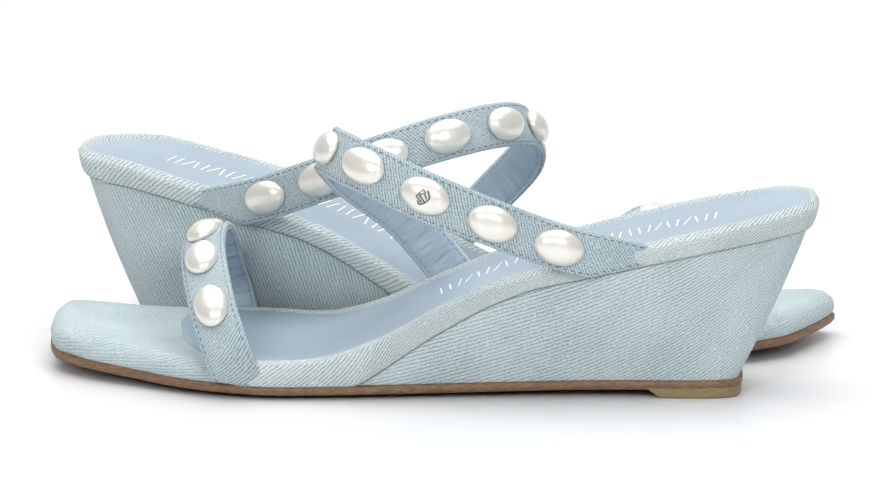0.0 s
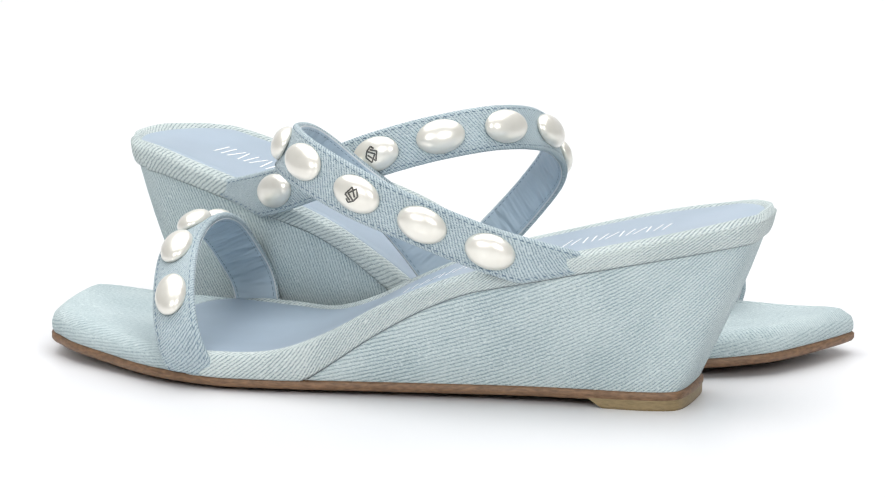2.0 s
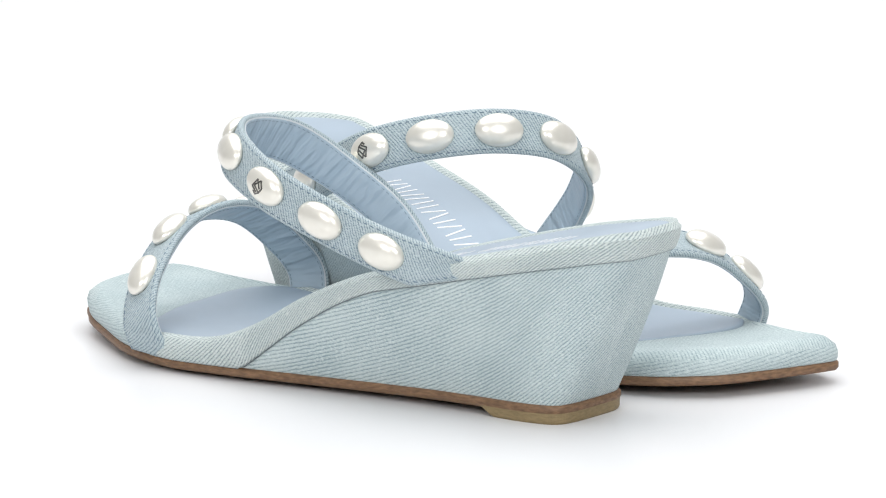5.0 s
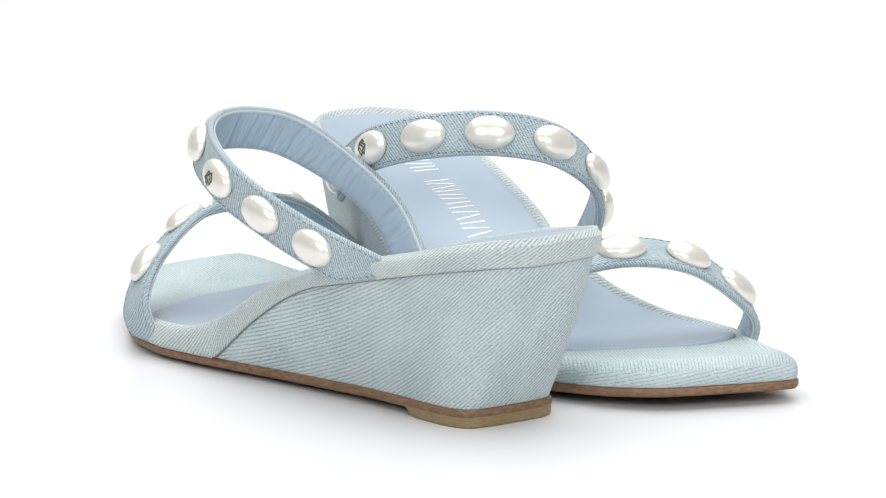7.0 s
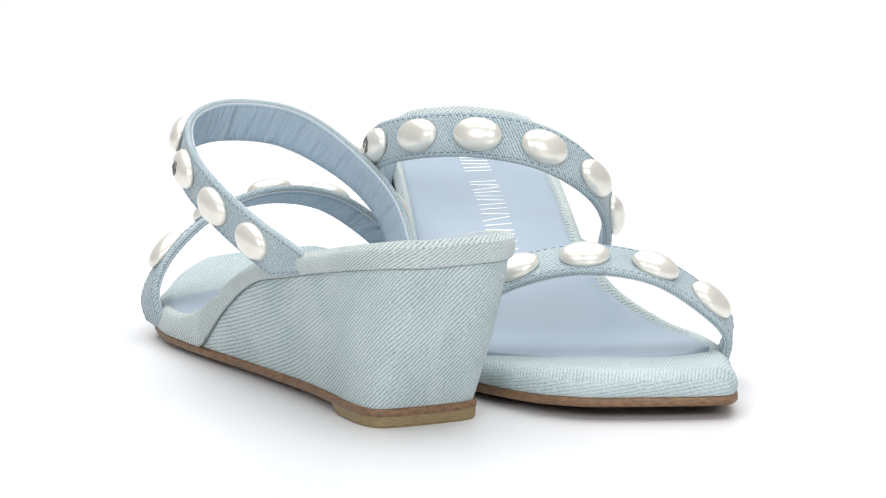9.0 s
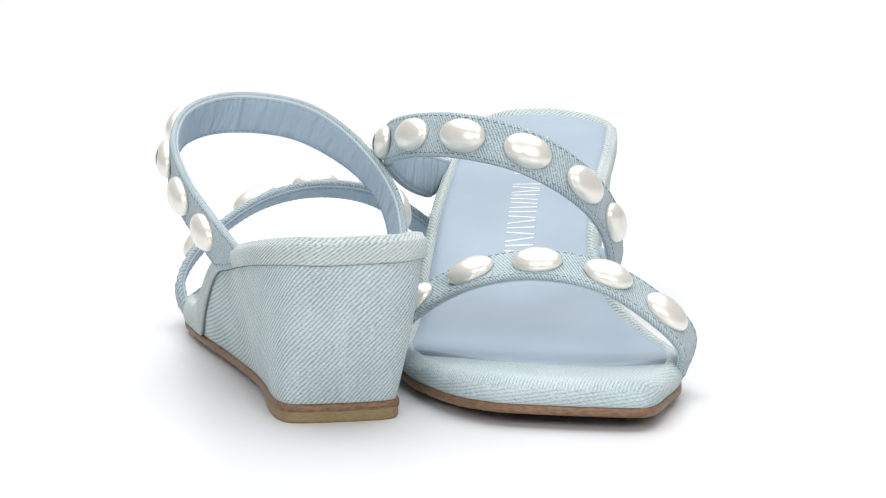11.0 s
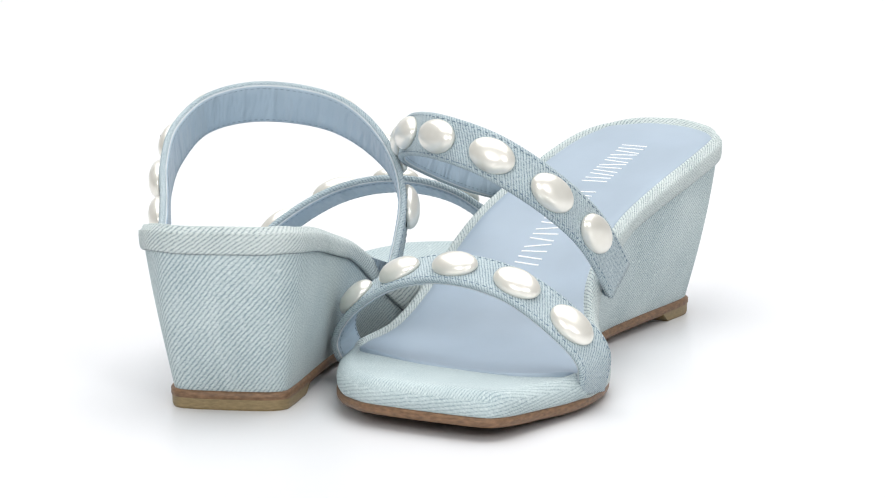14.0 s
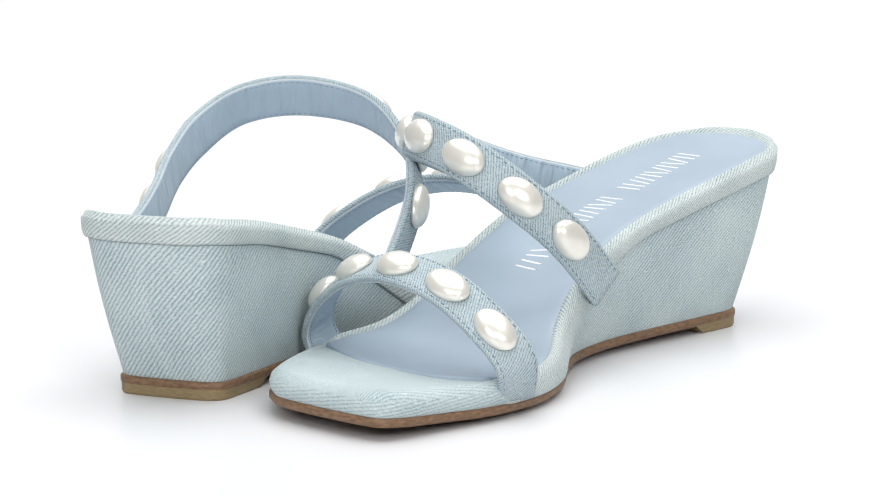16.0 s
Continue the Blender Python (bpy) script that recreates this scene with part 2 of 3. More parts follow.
# the right shoe has a slightly shorter heel and toe
OUTLINE_RIGHT = {
    0: (0.0954, -0.0035, 0.1192, -0.0040, 0.0605),
    1: (0.0960, -0.0130, 0.1190, -0.0142, 0.0602),
    2: (0.0945, -0.0195, 0.1162, -0.0212, 0.0598),
    3: (0.0893, -0.0224, 0.1110, -0.0263, 0.0589),
    4: (0.0785, -0.0226, 0.0990, -0.0298, 0.0580),
    5: (0.0650, -0.0217, 0.0830, -0.0318, 0.0551),
    6: (0.0450, -0.0214, 0.0550, -0.0316, 0.0487),
    7: (0.0200, -0.0228, 0.0270, -0.0308, 0.0412),
    13: (-0.0965, -0.0090, -0.0957, -0.0084, 0.0130),
    14: (-0.1102, 0.0010, -0.1092, 0.0017, 0.0142),
    15: (-0.1168, 0.0088, -0.1156, 0.0093, 0.0149),
    16: (-0.1210, 0.0162, -0.1197, 0.0165, 0.0152),
    17: (-0.1227, 0.0290, -0.1214, 0.0290, 0.0153),
    18: (-0.1233, 0.0428, -0.1220, 0.0424, 0.0154),
    19: (-0.1227, 0.0558, -0.1215, 0.0546, 0.0153),
    20: (-0.1208, 0.0604, -0.1196, 0.0591, 0.0151),
    21: (-0.1130, 0.0628, -0.1125, 0.0618, 0.0146),
    22: (-0.0967, 0.0636, -0.0964, 0.0628, 0.0132),
    28: (0.0250, 0.0186, 0.0270, 0.0244, 0.0413),
    29: (0.0500, 0.0168, 0.0550, 0.0224, 0.0485),
    30: (0.0710, 0.0160, 0.0820, 0.0212, 0.0541),
    31: (0.0845, 0.0152, 0.1012, 0.0196, 0.0579),
    32: (0.0902, 0.0132, 0.1073, 0.0165, 0.0588),
    33: (0.0935, 0.0085, 0.1126, 0.0117, 0.0595),
    34: (0.0950, 0.0030, 0.1167, 0.0048, 0.0600),
}
NU = 224


def sole_top(x):
    return np.interp(x, (-0.128, -0.11, -0.085, -0.05, 0.0, 0.05, 0.1), (0.0076, 0.0063, 0.0050, 0.0042, 0.0046, 0.0053, 0.0058))


def station(x, outer):
    """Index in the loop where the rim passes x on the outer or the inner side."""
    tip = int(np.argmin(RIM[:, 0]))
    if outer:
        return int(np.argmin(abs(RIM[:tip, 0] - x)))
    return tip + int(np.argmin(abs(RIM[tip:, 0] - x)))


def rim_z(x, outer=True):
    tip = int(np.argmin(RIM[:, 0]))
    half = RIM[:tip] if outer else np.concatenate([RIM[tip:], RIM[:1]])
    o = np.argsort(half[:, 0])
    return np.interp(x, half[o, 0], half[o, 2])


def rim_y(x, outer):
    tip = int(np.argmin(RIM[:, 0]))
    half = RIM[6:tip] if outer else RIM[tip: NU - 6]
    o = np.argsort(half[:, 0])
    return np.interp(x, half[o, 0], half[o, 1])


def outward(curve):
    """Unit plan normals of a closed loop, pointing out of it."""
    d = np.roll(curve, -1, 0) - np.roll(curve, 1, 0)
    n = np.column_stack([-d[:, 1], d[:, 0]])
    n /= np.linalg.norm(n, axis=1)[:, None]
    c = curve[:, :2].mean(0)
    if ((curve[:, :2] - c) * n).sum() < 0:
        n = -n
    return n


def set_outline(side):
    """Lay out the loops of the sole's edge, the rim and the binding's seam for one shoe."""
    global SOLE, RIM, N_RIM, N_SOLE, SEAM, FRONT_OUT, FRONT_IN
    pairs = [OUTLINE_RIGHT.get(k, p) if side < 0 else p for k, p in enumerate(PAIRS)]
    loop = catmull(pairs, NU, closed=True)
    SOLE = np.column_stack([loop[:, 0], loop[:, 1], sole_top(loop[:, 0])])
    RIM = loop[:, 2:5]
    N_RIM, N_SOLE = outward(RIM), outward(SOLE)
    # how far the binding's seam lies below the rim, by the rim's x
    SEAM = np.interp(RIM[:, 0], (-0.024, -0.012, 0.0, 0.019, 0.033, 0.06, 0.1, 0.12), (0.013, 0.0105, 0.009, 0.0068, 0.0058, 0.0066, 0.0073, 0.0079))
    if side < 0:
        SEAM = SEAM + 0.0009 * np.clip((RIM[:, 0] - 0.01) / 0.03, 0, 1) * (RIM[:, 1] < -0.012) * (RIM[:, 0] < 0.108)
    SEAM = np.minimum(SEAM, RIM[:, 2] - SOLE[:, 2])
    FRONT_OUT, FRONT_IN = station(-0.058, True), station(-0.0655, False)


def wall_point(i, f, puff=0.0):
    """On the side wall at loop index i: f 0 at the sole, 1 at the rim, moved out by puff."""
    p = SOLE[i] * (1 - f) + RIM[i] * f
    n = N_SOLE[i] * (1 - f) + N_RIM[i] * f
    swell = 0.0013 * math.sin(math.pi * f) * min(1, (RIM[i, 2] - SOLE[i, 2]) / 0.03)
    return (p[0] + n[0] * (puff + swell), p[1] + n[1] * (puff + swell), p[2])


def build_outsole(root, side):
    rows = []
    for off, dz in ((0.0002, 0.0002), (0.0009, -0.0004), (0.0009, -0.0019), (0.0002, -0.0028), (-0.004, -0.0036), (-0.012, -0.0044)):
        rows.append([(SOLE[i, 0] + N_SOLE[i, 0] * off, SOLE[i, 1] + N_SOLE[i, 1] * off, max(0.0004, SOLE[i, 2] + dz)) for i in range(NU)])
    bm = sheet(np.array(rows).transpose(1, 0, 2), side, closed_u=True)
    bm.verts.ensure_lookup_table()
    nv = len(rows)
    bm.faces.new([bm.verts[i * nv + nv - 1] for i in range(NU)])
    bm.faces.new([bm.verts[i * nv] for i in range(NU)])
    return part("outsole", bm, M_SOLE, root, "thin brown stacked-leather outsole")


def build_lift(root, side):
    """The rubber piece under the heel, cut off in a slope at its front."""
    ring = [(SOLE[i, 0] + N_SOLE[i, 0] * 0.0006, SOLE[i, 1] + N_SOLE[i, 1] * 0.0006) for i in range(NU) if SOLE[i, 0] > 0.0655]
    ring = sorted(ring, key=lambda q: math.atan2(q[1] + 0.004, q[0] - 0.068))
    bm = bmesh.new()
    loops = []
    for z, k, front in ((0.0041, 1.0, 0.0), (0.0032, 1.0, 0.0), (0.0007, 0.995, 0.006), (0.0, 0.975, 0.007)):
        loops.append([bm.verts.new((max(0.082 + (x - 0.082) * k, 0.0655 + front), side * (-0.004 + (y + 0.004) * k), z)) for x, y in ring])
    for a, b in zip(loops, loops[1:]):
        for i in range(len(ring)):
            j = (i + 1) % len(ring)
            bm.faces.new((a[i], a[j], b[j], b[i]))
    bm.faces.new(loops[0])
    bm.faces.new(loops[-1])
    return part("heel_lift", bm, M_LIFT, root, "olive-brown rubber heel lift", smooth=False)


def build_wedge(root, side, slants):
    """The side cloth; slants: the ribs' angle by the way round the shoe."""
    g = []
    for i in range(NU + 1):
        k = i % NU
        top = 1 - 0.6 * SEAM[k] / (RIM[k, 2] - SOLE[k, 2])
        g.append([wall_point(k, f * top, -0.0002) for f in np.linspace(0, 1, 12)])
    rise = np.concatenate([np.zeros((NU + 1, 1)), np.cumsum(np.linalg.norm(np.diff(np.array(g), axis=1), axis=2), axis=1)], 1).ravel()
    bm = sheet(g, side)
    bm.verts.index_update()
    uv = bm.loops.layers.uv.active
    end = max(abs(lp[uv].uv.x) for f in bm.faces for lp in f.loops)
    steps = np.linspace(0, 1, 800)
    ang = np.radians(np.interp(steps, *zip(*slants)))
    run = np.concatenate([[0], np.cumsum(np.sin(ang[:-1])) * end / 799])
    # the ribs meet again where the cloth closes at the back
    run *= round(run[-1] / RIB) * RIB / run[-1]
    run2 = np.concatenate([[0], np.cumsum(np.cos(ang[:-1])) * end / 799])
    for f in bm.faces:
        for lp in f.loops:
            v = rise[lp.vert.index]
            p = abs(lp[uv].uv.x) / end
            a = np.interp(p, steps, ang)
            lp[uv].uv = (side * np.interp(p, steps, run2) - v * math.sin(a), side * np.interp(p, steps, run) + v * math.cos(a))
    return part("wedge", bm, M_WALL, root, "wedge covered in pale bleached denim twill")


def edge_profile(i, f0):
    """Section of the cloth that runs up from the seam, over the rim and in to the footbed."""
    out = []
    for f, puff in ((f0 + 0.06 * (1 - f0), -0.0007), (f0 + 0.02 * (1 - f0), 0.0004), (f0 - 0.005, 0.0008), (f0 + 0.06 * (1 - f0), 0.0012), (f0 + 0.3 * (1 - f0), 0.0013), (f0 + 0.6 * (1 - f0), 0.0011), (f0 + 0.85 * (1 - f0), 0.0008), (0.975, 0.0003)):
        out.append(wall_point(i, f, puff))
    p, n = RIM[i], N_RIM[i]
    for off, dz in ((-0.0008, 0.0006), (-0.0018, 0.0007), (-0.0026, 0.0002), (-0.0031, -0.0008), (-0.0062, -0.0022)):
        out.append((p[0] + n[0] * off, p[1] + n[1] * off, p[2] + dz))
    return out


def build_binding(root, side):
    order = [i % NU for i in range(FRONT_IN - 3, NU + FRONT_OUT + 4)]
    g = []
    for n, i in enumerate(order):
        # both ends sink under the toe cover
        sink = 0.0015 * max(0.0, 1 - min(n, len(order) - 1 - n) / 3)
        g.append([(x - N_RIM[i, 0] * sink, y - N_RIM[i, 1] * sink, z - sink) for x, y, z in edge_profile(i, 1 - SEAM[i] / (RIM[i, 2] - SOLE[i, 2]))])
    return part("binding", sheet(g, side), M_BIND, root, "bias-cut denim binding round the footbed edge")


def build_seam(root, side):
    """The dark sewn line along the lower edge of the binding."""
    g = []
    for i in (k % NU for k in range(FRONT_IN + 6, NU + FRONT_OUT - 5)):
        h = RIM[i, 2] - SOLE[i, 2]
        f = 1 - SEAM[i] / h
        if f < 0.02:
            continue
        c, n = np.array(wall_point(i, f - 0.0003 / h, 0.0004)), N_RIM[i]
        g.append([c + (n[0] * 0.0002 * math.cos(a), n[1] * 0.0002 * math.cos(a), 0.0002 * math.sin(a)) for a in np.linspace(0, 2 * math.pi, 6, endpoint=False)])
    return part("seam", sheet(g, side, closed_v=True, cap=True), M_SEAM, root, "dark sewn seam under the binding")


def build_toe_cover(root, side):
    g = []
    idx = list(range(FRONT_OUT - 2, FRONT_IN + 3))
    for n, i in enumerate(idx):
        row = []
        h = RIM[i, 2] - SOLE[i, 2]
        for f, puff in ((0.0, 0.0), (0.15, 0.0007), (0.4, 0.0010), (0.65, 0.0007)):
            row.append(wall_point(i, f, puff))
        p, q = RIM[i], N_RIM[i]
        for off, z in ((-0.0004, 0.84), (-0.0016, 0.94), (-0.0034, 0.99)):
            row.append((p[0] + q[0] * off, p[1] + q[1] * off, SOLE[i, 2] + h * z))
        last = np.array(row[-1])
        v = n / (len(idx) - 1)
        goal = np.array((-0.060, -0.026 + v * 0.080, rim_z(-0.060) - 0.0008))
        for k in np.linspace(0.08, 1, 14):
            m = last * (1 - k) + goal * k
            row.append((m[0], m[1], rim_z(m[0]) - 0.0003 - 0.0007 * max(0.0, min(1.0, (m[0] + 0.076) / 0.008))))
        g.append(row)
    bm = sheet(g, side)
    uv = bm.loops.layers.uv.active
    for f in bm.faces:
        if f.normal.z == 0:
            f.normal_update()
        if abs(f.normal.z) > 0.75:
            for lp in f.loops:
                lp[uv].uv = (lp.vert.co.x, lp.vert.co.y)
    return part("toe_cover", bm, M_TOE, root, "pale denim cover of the square toe")


def bed_sides(x):
    """The footbed's outer and inner edge at x."""
    x = min(x, 0.100)
    return rim_y(x, True) + 0.0030, rim_y(x, False) - 0.0030


def heel_x(y):
    """How far back the rim of the heel reaches at y."""
    back = RIM[RIM[:, 0] > 0.085]
    o = np.argsort(back[:, 1])
    return np.interp(y, back[o, 1], back[o, 0])


def bed_point(a, v):
    """Footbed surface: a 0 at the toe end, 1 at the heel; v -1 outer, 1 inner side."""
    lo, hi = bed_sides(0.1)
    back = heel_x((lo + hi) / 2 + v * (hi - lo) / 2) - 0.0032
    front = -0.0812 + (0.0151 * v * v if v < 0 else 0.0126 * v ** 5 - 0.0014 * math.sin(math.pi * v))
    x = front + (back - front) * a
    lo, hi = bed_sides(x)
    y = (lo + hi) / 2 + v * (hi - lo) / 2
    dish = 0.0009 * (1 - v * v) * min(1, (1 - a) * 8)
    roll = 0.0010 * max(abs(v) ** 24, a ** 60)
    return x, y, rim_z(x) * (1 - v) / 2 + rim_z(x, False) * (1 + v) / 2 + 0.0004 - dish - roll + 0.0004 * max(0, 1 - a * 9)


def build_footbed(root, side):
    rows = []
    across = [math.sin(k * math.pi / 2) for k in np.linspace(-1, 1, 35)]
    for a in np.append(np.linspace(0, 0.96, 86), (0.975, 0.985, 0.993, 1.0)):
        rows.append([bed_point(a, v) for v in across])
    front = [(x - 0.0002, y, z - 0.0026) for x, y, z in rows[0]]
    front2 = [(x - 0.0005, y, z - 0.0004) for x, y, z in rows[0]]
    return part("footbed", sheet([front, front2] + rows, side), M_FOOTBED, root, "smooth powder-blue leather footbed with white print")


# ---- straps ----
def ribbon_frames(points, normals, n):
    """Even points, tangents, widths and normals along a strap."""
    raw = catmull([(*p, *q) for p, q in zip(points, normals)], 400)
    c = even(raw, n)
    pos, nor = c[:, :3], c[:, 3:]
    tan = np.gradient(pos, axis=0)
    tan /= np.linalg.norm(tan, axis=1)[:, None]
    nor = nor - (nor * tan).sum(1)[:, None] * tan
    nor /= np.linalg.norm(nor, axis=1)[:, None]
    return pos, tan, np.cross(nor, tan), nor


def ribbon(frames, half, lo, hi, side, skew0=0.0, skew1=0.0, roundness=0.0006):
    """A solid band between the depths lo and hi along the normal; half: its half-widths (up, down) at each step; its ends may be cut on the slant."""
    pos, tan, wid, nor = frames
    n = len(pos)
    g = []
    r = min(roundness, (hi - lo) * 0.45)
    for i in range(n):
        a, b = -half[i][0], half[i][1]
        e = min(r, (b - a) * 0.3)
        ring = []
        for w, d in ((a, lo + r), (a, hi - r), (a + e, hi), (a * 0.75 + b * 0.25, hi), ((a + b) / 2, hi), (a * 0.25 + b * 0.75, hi), (b - e, hi), (b, hi - r), (b, lo + r), (b - e, lo), (a * 0.25 + b * 0.75, lo), ((a + b) / 2, lo), (a * 0.75 + b * 0.25, lo), (a + e, lo)):
            k = 0.0
            if i < 12:
                k += skew0 * w * (1 - i / 12)
            if i > n - 13:
                k += skew1 * w * (1 - (n - 1 - i) / 12)
            ring.append(pos[i] + wid[i] * w + nor[i] * d + tan[i] * k)
        g.append(ring)
    return sheet(g, side, closed_v=True, cap=True)


# pearls on the straps, from the outer to the inner side: place of the pearl, way it faces; first and last rows are the strap's ends
INSTEP_LEFT = [
    (0.0775, -0.0330, 0.0410, 0.0, -1, 0.05), (0.0610, -0.0352, 0.0452, 0.0, -1, 0.08),
    (0.0401, -0.0386, 0.0508, 0.0, -1, 0.02), (0.0194, -0.0428, 0.0590, -0.05, -1, 0.03), (-0.0018, -0.0432, 0.0679, -0.25, -0.95, 0.10), (-0.0217, -0.0354, 0.0764, -0.55, -0.70, 0.34),
    (-0.0340, -0.0166, 0.0790, -0.84, -0.24, 0.42), (-0.0352, 0.0090, 0.0750, -0.82, 0.27, 0.44), (-0.0262, 0.0285, 0.0628, -0.54, 0.66, 0.46), (-0.0103, 0.0370, 0.0476, -0.38, 0.88, 0.28),
    (0.0068, 0.0364, 0.0275, -0.25, 0.96, 0.15)]
INSTEP_RIGHT = [
    (0.0762, -0.0332, 0.0410, 0.0, -1, 0.05), (0.0595, -0.0362, 0.0455, 0.0, -1, 0.08),
    (0.0391, -0.0421, 0.0512, 0.0, -1, 0.02), (0.0182, -0.0446, 0.0590, -0.08, -0.98, 0.05), (-0.0045, -0.0433, 0.0680, -0.34, -0.9, 0.15), (-0.0222, -0.0305, 0.0741, -0.72, -0.60, 0.32),
    (-0.0351, -0.0112, 0.0762, -0.93, -0.20, 0.32), (-0.0369, 0.0113, 0.0721, -0.85, 0.35, 0.36), (-0.0281, 0.0290, 0.0605, -0.60, 0.70, 0.38), (-0.0127, 0.0368, 0.0456, -0.40, 0.88, 0.25),
    (0.0060, 0.0368, 0.0268, -0.25, 0.96, 0.15)]
TOE_LEFT = [
    (-0.0602, -0.0300, 0.0050, -0.1, -1, 0.0), (-0.0646, -0.0311, 0.0165, -0.2, -0.95, 0.25),
    (-0.0697, -0.0212, 0.0294, -0.30, -0.75, 0.55), (-0.0740, -0.0012, 0.0420, -0.38, -0.30, 0.86), (-0.0749, 0.0202, 0.0465, -0.40, 0.0, 0.90), (-0.0740, 0.0422, 0.0427, -0.38, 0.35, 0.84), (-0.0722, 0.0618, 0.0290, -0.30, 0.80, 0.50),
    (-0.0695, 0.0697, 0.0177, -0.2, 0.95, 0.18), (-0.0662, 0.0670, 0.0056, -0.1, 1, 0.0)]
TOE_RIGHT = [
    (-0.0585, -0.0305, 0.0050, -0.1, -1, 0.0), (-0.0625, -0.0322, 0.0160, -0.2, -0.95, 0.25),
    (-0.0672, -0.0224, 0.0286, -0.30, -0.75, 0.55), (-0.0722, -0.0025, 0.0404, -0.38, -0.30, 0.86), (-0.0746, 0.0197, 0.0447, -0.40, 0.0, 0.90), (-0.0748, 0.0428, 0.0409, -0.38, 0.35, 0.84), (-0.0719, 0.0619, 0.0283, -0.30, 0.80, 0.50),
    (-0.0692, 0.0697, 0.0176, -0.2, 0.95, 0.18), (-0.0660, 0.0670, 0.0056, -0.1, 1, 0.0)]


def on_strap(row):
    """Middle of the band under a pearl, and its normal."""
    p, q = np.array(row[:3]), np.array(row[3:])
    q = q / np.linalg.norm(q)
    return p - q * 0.0030, q


def seam_z(x):
    """Height of the binding's lower seam on the outer side."""
    tip = int(np.argmin(RIM[:, 0]))
    f = (1 - SEAM / (RIM[:, 2] - SOLE[:, 2]))[:, None]
    seam = (SOLE * (1 - f) + RIM * f)[4:tip]
    o = np.argsort(seam[:, 0])
    return np.interp(x, seam[o, 0], seam[o, 2])


def half_widths(frames, wide, tucked, crown=0.0):
    """Half-widths along a band; a tucked band is cut off along the binding's seam; crown widens its lower edge at the top of the arch."""
    pos, tan, wid, nor = frames
    out = []
    for p, w in zip(pos, wid):
        lower = wide + crown * min(1.0, max(0.0, (p[2] - 0.05) / 0.015)) * min(1.0, max(0.0, (0.02 - p[0]) / 0.02))
        if tucked and p[0] > 0.03 and p[1] < 0:
            lower = min(lower, (p[2] - seam_z(p[0])) / max(0.5, -w[2]))
        out.append((wide, max(lower, -wide + 0.0003)))
    return out


def stitches(frames, half, depth, side, inset=0.0012, pitch=0.0024):
    """Two rows of short thread stitches along a band's edges."""
    pos, tan, wid, nor = frames
    run = np.concatenate([[0], np.cumsum(np.linalg.norm(np.diff(pos, axis=0), axis=1))])
    hw = np.array(half)
    bm = bmesh.new()
    for edge in (0, 1):
        s = 0.004
        while s < run[-1] - 0.003:
            p, t, w, q = (np.array([np.interp(s, run, a[:, k]) for k in range(3)]) for a in (pos, tan, wid, nor))
            h0, h1 = np.interp(s, run, hw[:, 0]), np.interp(s, run, hw[:, 1])
            s += pitch
            if h0 + h1 < 0.004:
                continue
            c = p + w * ((h1 - inset) if edge else (inset - h0)) + q * depth
            ring = []
            for e, r in ((-1, 0.00006), (-0.6, 0.00018), (0.6, 0.00018), (1, 0.00006)):
                ring.append([bm.verts.new((v[0], side * v[1], v[2])) for v in (c + t * e * 0.0007 + w * r * math.cos(a) + q * r * math.sin(a) for a in (0, 1.57, 3.14, 4.71))])
            for a, b in zip(ring, ring[1:]):
                for i in range(4):
                    bm.faces.new((a[i], a[(i + 1) % 4], b[(i + 1) % 4], b[i]))
    return bm


def build_strap(root, side, name, rows, wide, label, tucked=False, skew0=0.0, skew1=0.0, crown=0.0):
    pts, nor = zip(*(on_strap(r) for r in rows))
    fr = ribbon_frames(pts, nor, 110)
    half = half_widths(fr, wide, tucked, crown)
    if tucked:
        # the tip ends where the band has run under the seam
        first = max(0, next(i for i, (a, b) in enumerate(half) if a + b > 0.0006) - 1)
        fr, half = tuple(k[first:] for k in fr), half[first:]
    less = lambda d: [(a - d, b - d) if a + b > 0.003 else (a, b) for a, b in half]
    strap = part(name, ribbon(fr, half, -0.0013, 0.0008, side, skew0, skew1), M_STRAP, root, label)
    part("welt", ribbon(fr, less(0.0004), -0.00155, -0.00125, side, skew0, skew1, 0.0002), M_CORE, strap, "pale cut edge between cloth and lining")
    part("lining", ribbon(fr, less(0.0008), -0.0019, -0.0015, side, skew0, skew1, 0.0003), M_LINING, strap, "powder-blue leather lining")
    part("stitching", stitches(fr, half, 0.0008, side), M_THREAD, strap, "blue-grey edge stitching")
    part("stitching", stitches(fr, half, -0.00186, side, 0.0016, 0.0021), M_FAINT, strap, "blue-grey edge stitching")
    return strap, fr


def pearl_mesh():
    """A low oval dome, 16 mm by 11 mm, with a drawn-in foot; long axis along x."""
    bm = bmesh.new()
    rows = [(0.95, -0.0004), (1.0, 0.0003)]
    rows += [(math.cos(a) ** 0.9, 0.0003 + 0.0039 * math.sin(a)) for a in np.linspace(0.12, 1.45, 11)]
    rings = []
    for r, z in rows:
        rings.append([bm.verts.new((0.0081 * r * math.cos(b), 0.0056 * r * math.sin(b), z)) for b in np.linspace(0, 2 * math.pi, 40, endpoint=False)])
    for a, b in zip(rings, rings[1:]):
        for i in range(40):
            bm.faces.new((a[i], a[(i + 1) % 40], b[(i + 1) % 40], b[i]))
    bm.faces.new(rings[-1])
    bm.faces.new(rings[0])
    bmesh.ops.recalc_face_normals(bm, faces=bm.faces)
    me = bpy.data.meshes.new("pearl")
    bm.to_mesh(me)
    bm.free()
    me.materials.append(M_PEARL)
    me.polygons.foreach_set("use_smooth", [True] * len(me.polygons))
    return me


